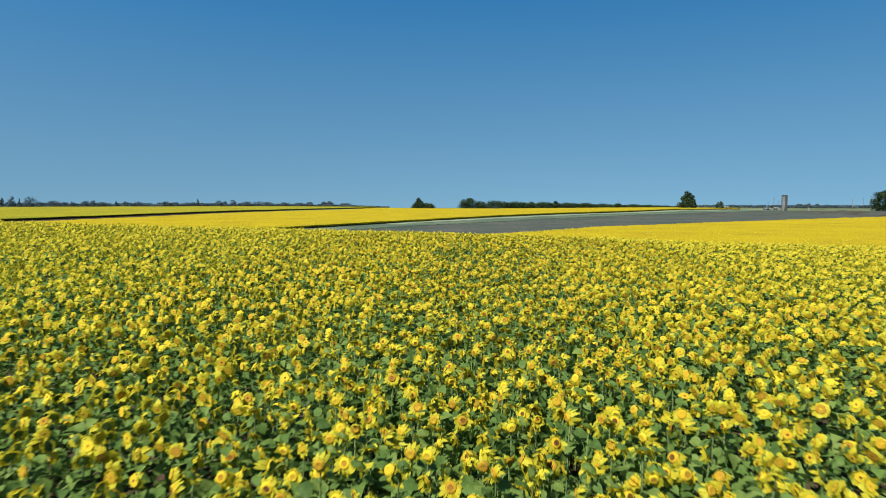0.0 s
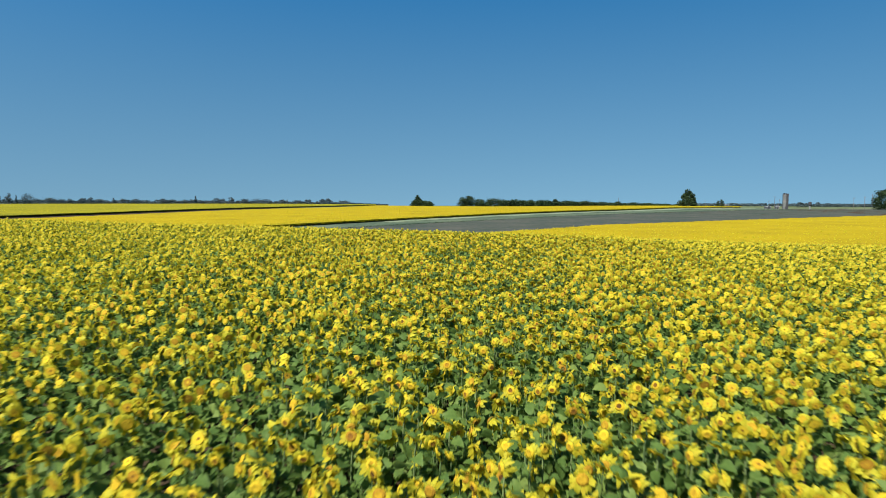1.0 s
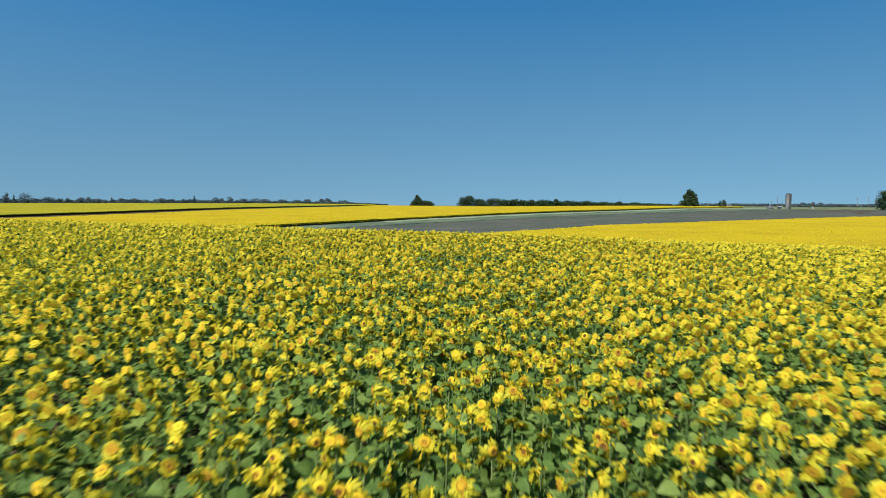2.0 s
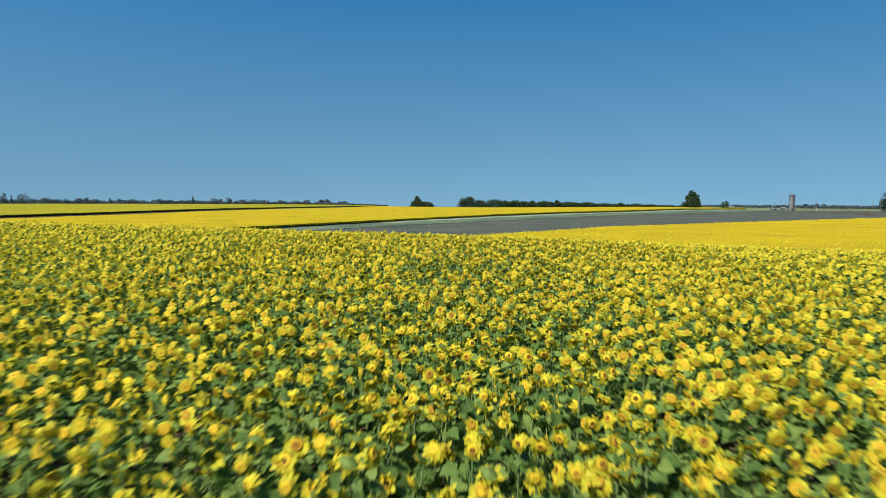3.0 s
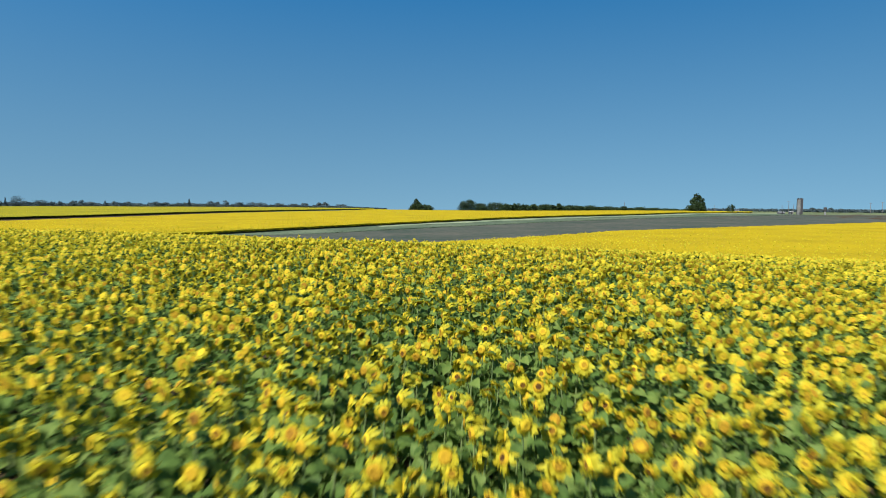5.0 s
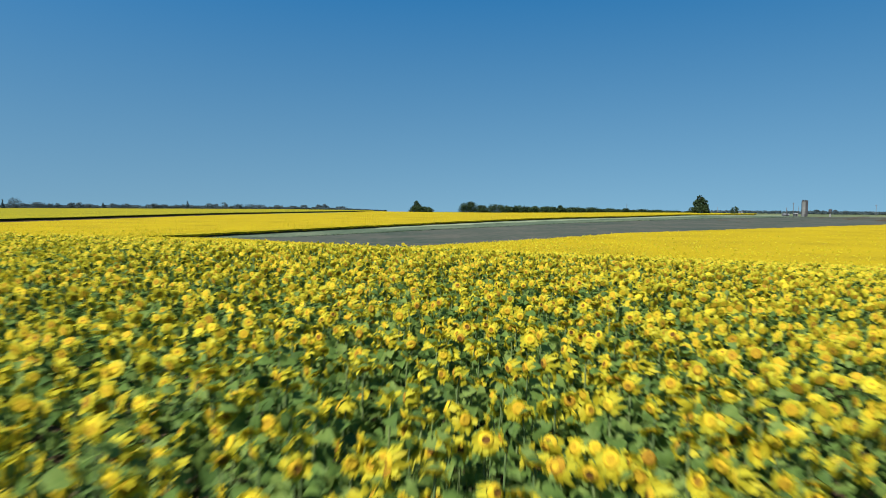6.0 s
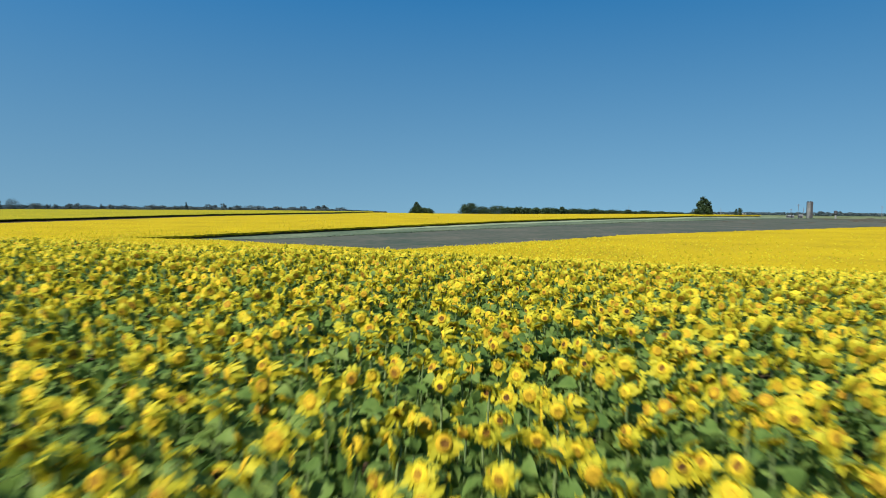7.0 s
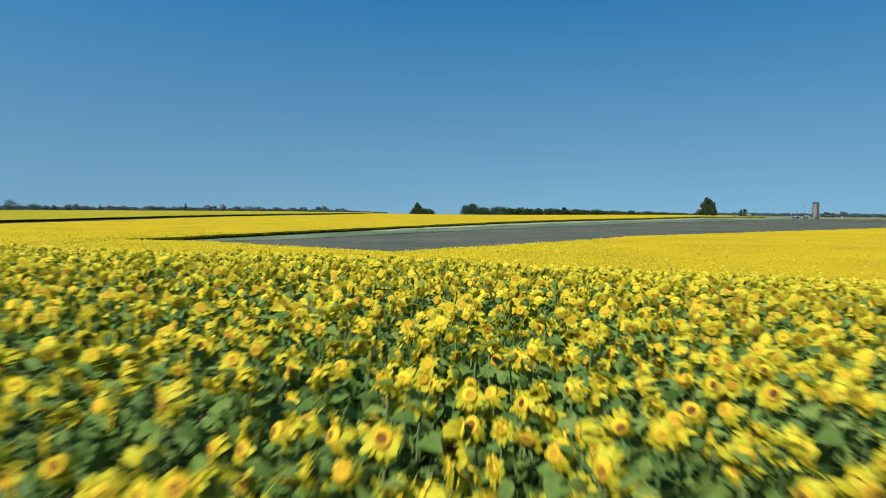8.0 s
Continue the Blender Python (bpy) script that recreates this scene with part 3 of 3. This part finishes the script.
# solitary trees: x, y, height, width, shape
tree(195.5, 507, 14.6, 15.6, "pyramid", "tall dark green solitary tree at the field margin", CROWN, 4200, 0.6, 3)
tree(213, 488, 6.4, 6.8, "round", "small round green tree at the field margin", CROWN, 600, 0.38, 4)
tree(311, 446, 14.6, 17.5, "round", "large dark green tree beside the pole line", CROWN, 4200, 0.6, 5)
tree(-20.5, 531, 10.2, 14.0, "cone", "dark green pointed tree on the skyline", CROWN, 2600, 0.55, 6)
tree(-13.0, 530, 5.5, 14.0, "bush", "low dark bush beside the pointed tree", CROWN, 1800, 0.5, 7)
tree(22.0, 545, 9.6, 19.0, "bush", "broad dark green bush at the end of the wood", CROWN, 5200, 0.36, 8)
tree(34.0, 552, 6.6, 15.0, "bush", "dark green bush along the wood", CROWN, 2400, 0.42, 9)
tree(46.0, 556, 7.4, 20.0, "bush", "dark green bush along the wood", CROWN, 2400, 0.42, 10)

# the far left skyline: single trees rising over a hedge
LEFT = [(5, 13, 5, 0), (23, 17, 9, 0), (36, 12, 4, 1), (55, 16, 10, 0), (72, 9, 8, 0), (97, 11, 9, 0), (115, 9, 5, 1), (130, 9, 8, 0), (153, 12, 7, 0),
        (167, 12, 7, 0), (180, 8, 6, 0), (207, 11, 6, 1), (223, 9, 13, 0), (245, 10, 9, 0), (295, 10, 10, 0), (351, 14, 6, 1), (360, 6, 8, 0),
        (388, 11, 9, 0), (398, 10, 8, 0), (413, 13, 9, 0), (437, 8, 9, 0), (458, 11, 14, 0), (475, 8, 12, 0)]
for k, (p, h, w, c) in enumerate(LEFT):
    D = 668 + (k * 37 % 23)
    x = D * (p - 784) / 1119.7
    shape = "cone" if c else ("round", "bush", "pyramid", "round", "bush")[k % 5]
    tree(x, D, h * (0.62 if p < 60 else 0.46) + 3.2, max(4.0, w * (1.0 if c else 1.0 + 0.16 * (k * 7 % 6))), shape, "tree in the far skyline hedge, green greyed by painted haze", HAZY_WOODS, 900, 0.5, 20 + k)
for k, (p, h, w) in enumerate([(505, 7, 16), (530, 6, 14), (548, 8, 14), (574, 9, 10), (585, 11, 12), (612, 6, 18)]):
    D = 660 + (k * 5 % 11)
    tree(D * (p - 784) / 1119.7, D, h * 0.45 + 2.7, w * 0.8, "round", "tree in the far skyline hedge, green greyed by painted haze", HAZY_WOODS, 700, 0.6, 60 + k)
for k, (p, h, w) in enumerate([(912, 5.4, 24), (940, 4.8, 20), (962, 5.0, 26), (983, 5.6, 9), (1004, 4.3, 28), (1038, 4.1, 22), (1066, 3.4, 26), (1092, 3.6, 15), (1118, 3.0, 24), (1146, 2.6, 20), (1172, 2.2, 22), (1196, 1.9, 18)]):
    D = 575 - k * 3
    tree(D * (p - 784) / 1119.7, D, h + max(0.3, 1.1 - 0.08 * k), w * 0.6, "round" if k == 3 else "bush", "dark green tree of the long far wood", CROWN, 1500, 0.36, 80 + k)
for k, (p, h, w) in enumerate([(1413, 8, 11), (1424, 6, 10), (1445, 8, 10), (1462, 6, 14), (1480, 5, 16), (1505, 5, 18), (1530, 5, 18)]):
    D = 560
    tree(D * (p - 784) / 1119.7, D, h * 0.36 + 1.0, w * 0.55, "bush", "bush behind the fallow field, green dulled by painted haze", HAZY_WOODS, 600, 0.6, 110 + k)


def hedge(name, points, thick, height, count, mat, label, seed):
    """A long uneven belt of far bushes: uncountable leaf blades with a ragged top."""
    r = np.random.default_rng(seed)
    p = np.array(points, float)
    k = np.linspace(0, 1, len(p))
    u = r.random(count)
    x, y = np.interp(u, k, p[:, 0]), np.interp(u, k, p[:, 1]) + r.uniform(0, thick, count)
    hmax = np.interp(u, k, p[:, 2]) * height * (0.82 + 0.14 * np.sin(u * 173 + 2) * np.sin(u * 61) + 0.08 * np.sin(u * 419) + 0.06 * np.sin(u * 911 + 1))
    z = land(x, y) + hmax * r.random(count) ** 0.7
    c = np.stack([x, y, z], 1)
    a = r.normal(size=(count, 3))
    a /= np.linalg.norm(a, axis=1)[:, None]
    b = np.cross(a, r.normal(size=(count, 3)))
    b /= np.linalg.norm(b, axis=1)[:, None]
    s = r.uniform(0.5, 1.0, count)[:, None] * min(1.0, 0.3 + height / 5)
    v = np.stack([c - a * s, c + b * s * 0.6, c + a * s, c - b * s * 0.6], 1).reshape(-1, 3)
    i = np.arange(count)[:, None] * 4
    t = np.concatenate([i + (0, 1, 2), i + (0, 2, 3)])
    return tagged(new(name, tri_mesh(name, v, t, [mat])), label, "hedge", kind="stuff")


hedge("hedgerow", [(-500, 690, 1.0), (-300, 680, 0.9), (-180, 670, 0.64), (-95, 650, 0.38), (-55, 640, 0.16)], 10, 7.6, 34000, HAZY_WOODS, "long hedge along the skyline, green greyed by painted haze", 1)
hedge("hedgerow", [(50, 562, 1.1), (85, 560, 0.9), (120, 558, 0.68), (155, 556, 0.48), (200, 556, 0.32)], 10, 5.4, 12000, CROWN, "long dark green wood behind the crop", 2)
hedge("hedgerow", [(215, 575, 1.0), (330, 565, 1.0), (430, 560, 1.0)], 8, 2.7, 7000, HAZY_WOODS, "low hedge behind the fallow field, green dulled by painted haze", 3)

hedge("weeds", [(-34, 188.5, 0.6), (14, 234.5, 1.0), (88, 313.5, 1.2), (165, 390, 1.0), (243, 442, 0.8)], 6.0, 0.16, 3500, YOUNG, "ragged dark weeds along the fallow margin", 4)

# ---- silo and its yard ----


def silo(x, y):
    ob = thing("silo", x, y, "tall weathered grey concrete silo standing alone in the fields", "silo")
    R, Hh = 1.55, 10.6
    bm = bmesh.new()
    bmesh.ops.create_cone(bm, cap_ends=True, segments=28, radius1=R, radius2=R * 0.97, depth=Hh, matrix=Matrix.Translation((0, 0, Hh / 2 - 0.3)))
    part("shell", bm, CONCRETE, ob, smooth_faces=False)
    for k in range(9):
        bm = bmesh.new()
        rod(bm, (0, 0, 0.9 + k * 1.05), (0, 0, 1.0 + k * 1.05), R + 0.035, R + 0.035, 28)
        part("hoop", bm, CONCRETE, ob)
    bm = bmesh.new()
    bmesh.ops.create_cone(bm, cap_ends=True, segments=28, radius1=R + 0.12, radius2=R * 0.9, depth=0.35, matrix=Matrix.Translation((0, 0, Hh - 0.1)))
    part("cap", bm, RUST, ob, "dark rim at the top")
    for s in (-0.75, 0.75):
        bm = box(bmesh.new(), s - 0.4, -0.5, Hh, s + 0.4, 0.5, Hh + 0.75, 0.06)
        part("hatch", bm, RUST, ob, "dark raised hatch")
    part("chute", box(bmesh.new(), 0.15, -R - 0.25, 0.3, 1.6, -0.2, Hh + 0.5, 0.05), RUST, ob, "dark covered chute up the side")
    for s in (-0.22, 0.22):
        bm = rod(bmesh.new(), (-R - 0.18, s, 0), (-R - 0.12, s, Hh + 0.6), 0.03, 0.03, 6)
        part("ladder_rail", bm, RUST, ob)
    for k in range(26):
        part("rung", rod(bmesh.new(), (-R - 0.16, -0.22, 0.4 + k * 0.4), (-R - 0.16, 0.22, 0.4 + k * 0.4), 0.018, 0.018, 5), RUST, ob)
    bm = box(bmesh.new(), -0.55, -R - 0.06, 0.0, 0.55, -R + 0.3, 1.9, 0.02)
    part("door", bm, RUST, ob, "dark steel door")
    return ob


SX, SY = 452 * 0.5375, 452.0
silo(SX, SY)


def shed(x, y, w, d, h, turn, label, walls=CONCRETE):
    ob = thing("shed", x, y, label, "shed", turn=turn)
    part("wall", box(bmesh.new(), -w / 2, -d / 2, -0.4, w / 2, d / 2, h, 0.03), walls, ob)
    bm = bmesh.new()
    vs = [bm.verts.new(q) for q in ((-w / 2 - .3, -d / 2 - .3, h), (w / 2 + .3, -d / 2 - .3, h), (w / 2 + .3, d / 2 + .3, h), (-w / 2 - .3, d / 2 + .3, h), (-w / 2 - .3, 0, h + d * .32), (w / 2 + .3, 0, h + d * .32))]
    for q in ((0, 1, 5, 4), (2, 3, 4, 5), (0, 4, 3), (1, 2, 5), (3, 2, 1, 0)):
        bm.faces.new([vs[i] for i in q])
    part("roof", bm, ROOFING, ob, "grey sheet roof")
    part("door", box(bmesh.new(), -0.5, -d / 2 - 0.06, 0, 0.5, -d / 2 + 0.02, 2.0), RUST, ob)
    return ob


shed(SX - 9, SY + 6, 4, 2.6, 1.2, 12, "low grey shed beside the silo")
shed(SX - 3.8, SY + 3, 2.2, 2.2, 1.7, -8, "small grey lean shed at the foot of the silo")
shed(497 * 0.485, 540, 3, 2.2, 1.3, 5, "small white shed beyond the fallow field", WHITEWASH)


def water_tower(x, y):
    ob = thing("water_tower", x, y, "small dark water tank on a whitewashed pillar", "tower")
    part("pillar", rod(bmesh.new(), (0, 0, -0.5), (0, 0, 2.4), 0.55, 0.5, 14), WHITEWASH, ob, "whitewashed pillar")
    bm = bmesh.new()
    rod(bm, (0, 0, 2.4), (0, 0, 3.0), 0.55, 1.1, 16)
    rod(bm, (0, 0, 3.0), (0, 0, 5.0), 1.1, 1.1, 16)
    part("tank", bm, RUST, ob, "dark metal tank")
    part("lid", rod(bmesh.new(), (0, 0, 5.0), (0, 0, 5.4), 1.15, 0.15, 16), RUST, ob)
    return ob


water_tower(456 * 0.577, 456)


def pole(x, y, h, lean=0.0, arm=True, mat=WOOD, label="weathered wooden power pole with a cross-arm"):
    ob = thing("power_pole", x, y, label, "pole", "power poles by the silo")
    top = (math.tan(radians(lean)) * h, 0, h)
    part("mast", rod(bmesh.new(), (0, 0, -0.6), top, 0.17, 0.11, 10), mat, ob)
    if arm:
        part("cross_arm", box(bmesh.new(), top[0] - 0.9, -0.06, h - 0.7, top[0] + 0.9, 0.06, h - 0.56, 0.01), mat, ob)
        for s in (-0.8, 0.0, 0.8):
            part("insulator", rod(bmesh.new(), (top[0] + s, 0, h - 0.57), (top[0] + s, 0, h - 0.36), 0.05, 0.035, 8), WHITEWASH, ob)
    return ob


for p, D, h, lean, arm in ((1246, 540, 5.6, 0, False), (1358, 470, 6.2, 0, True), (1368, 450, 9.4, 0, True), (1374, 440, 7.2, 7, False),
                           (1507, 470, 8.6, 0, True), (1526, 455, 9.4, 0, True), (1539, 440, 11.0, 0, True), (1094, 560, 7.5, 0, False)):
    pole(D * (p - 784) / 1119.7, D, h, lean, arm)

# ---- sunflowers under the line of flight, one by one ----


def sunflower(p, x, y, turn):
    ob = thing("sunflower", x, y, "tall blooming sunflower with yellow petals and heart-shaped green leaves", "sunflower", "sunflowers in the crop", turn=turn)
    head = None
    for name in ("stem", "leaf", "head", "petals", "disc", "disc_centre"):
        for v, t in p[name]:
            o = new(name, tri_mesh(name, v, t, [MATS[name]], None, True))
            o.parent = head if name in ("petals", "disc", "disc_centre") else ob
            if name == "head":
                head = o
    return ob


FIRST = []
for k, (x, y) in enumerate(LANE):
    turn = math.degrees(FACE) + rnd.gauss(0, 50)
    if k < len(FULL):
        FIRST.append(sunflower(FULL[k], x, y, turn))
    else:
        copy_thing(FIRST[rnd.randrange(len(FULL))], pose(x, y, ground_z(x, y), 0, 0, turn))
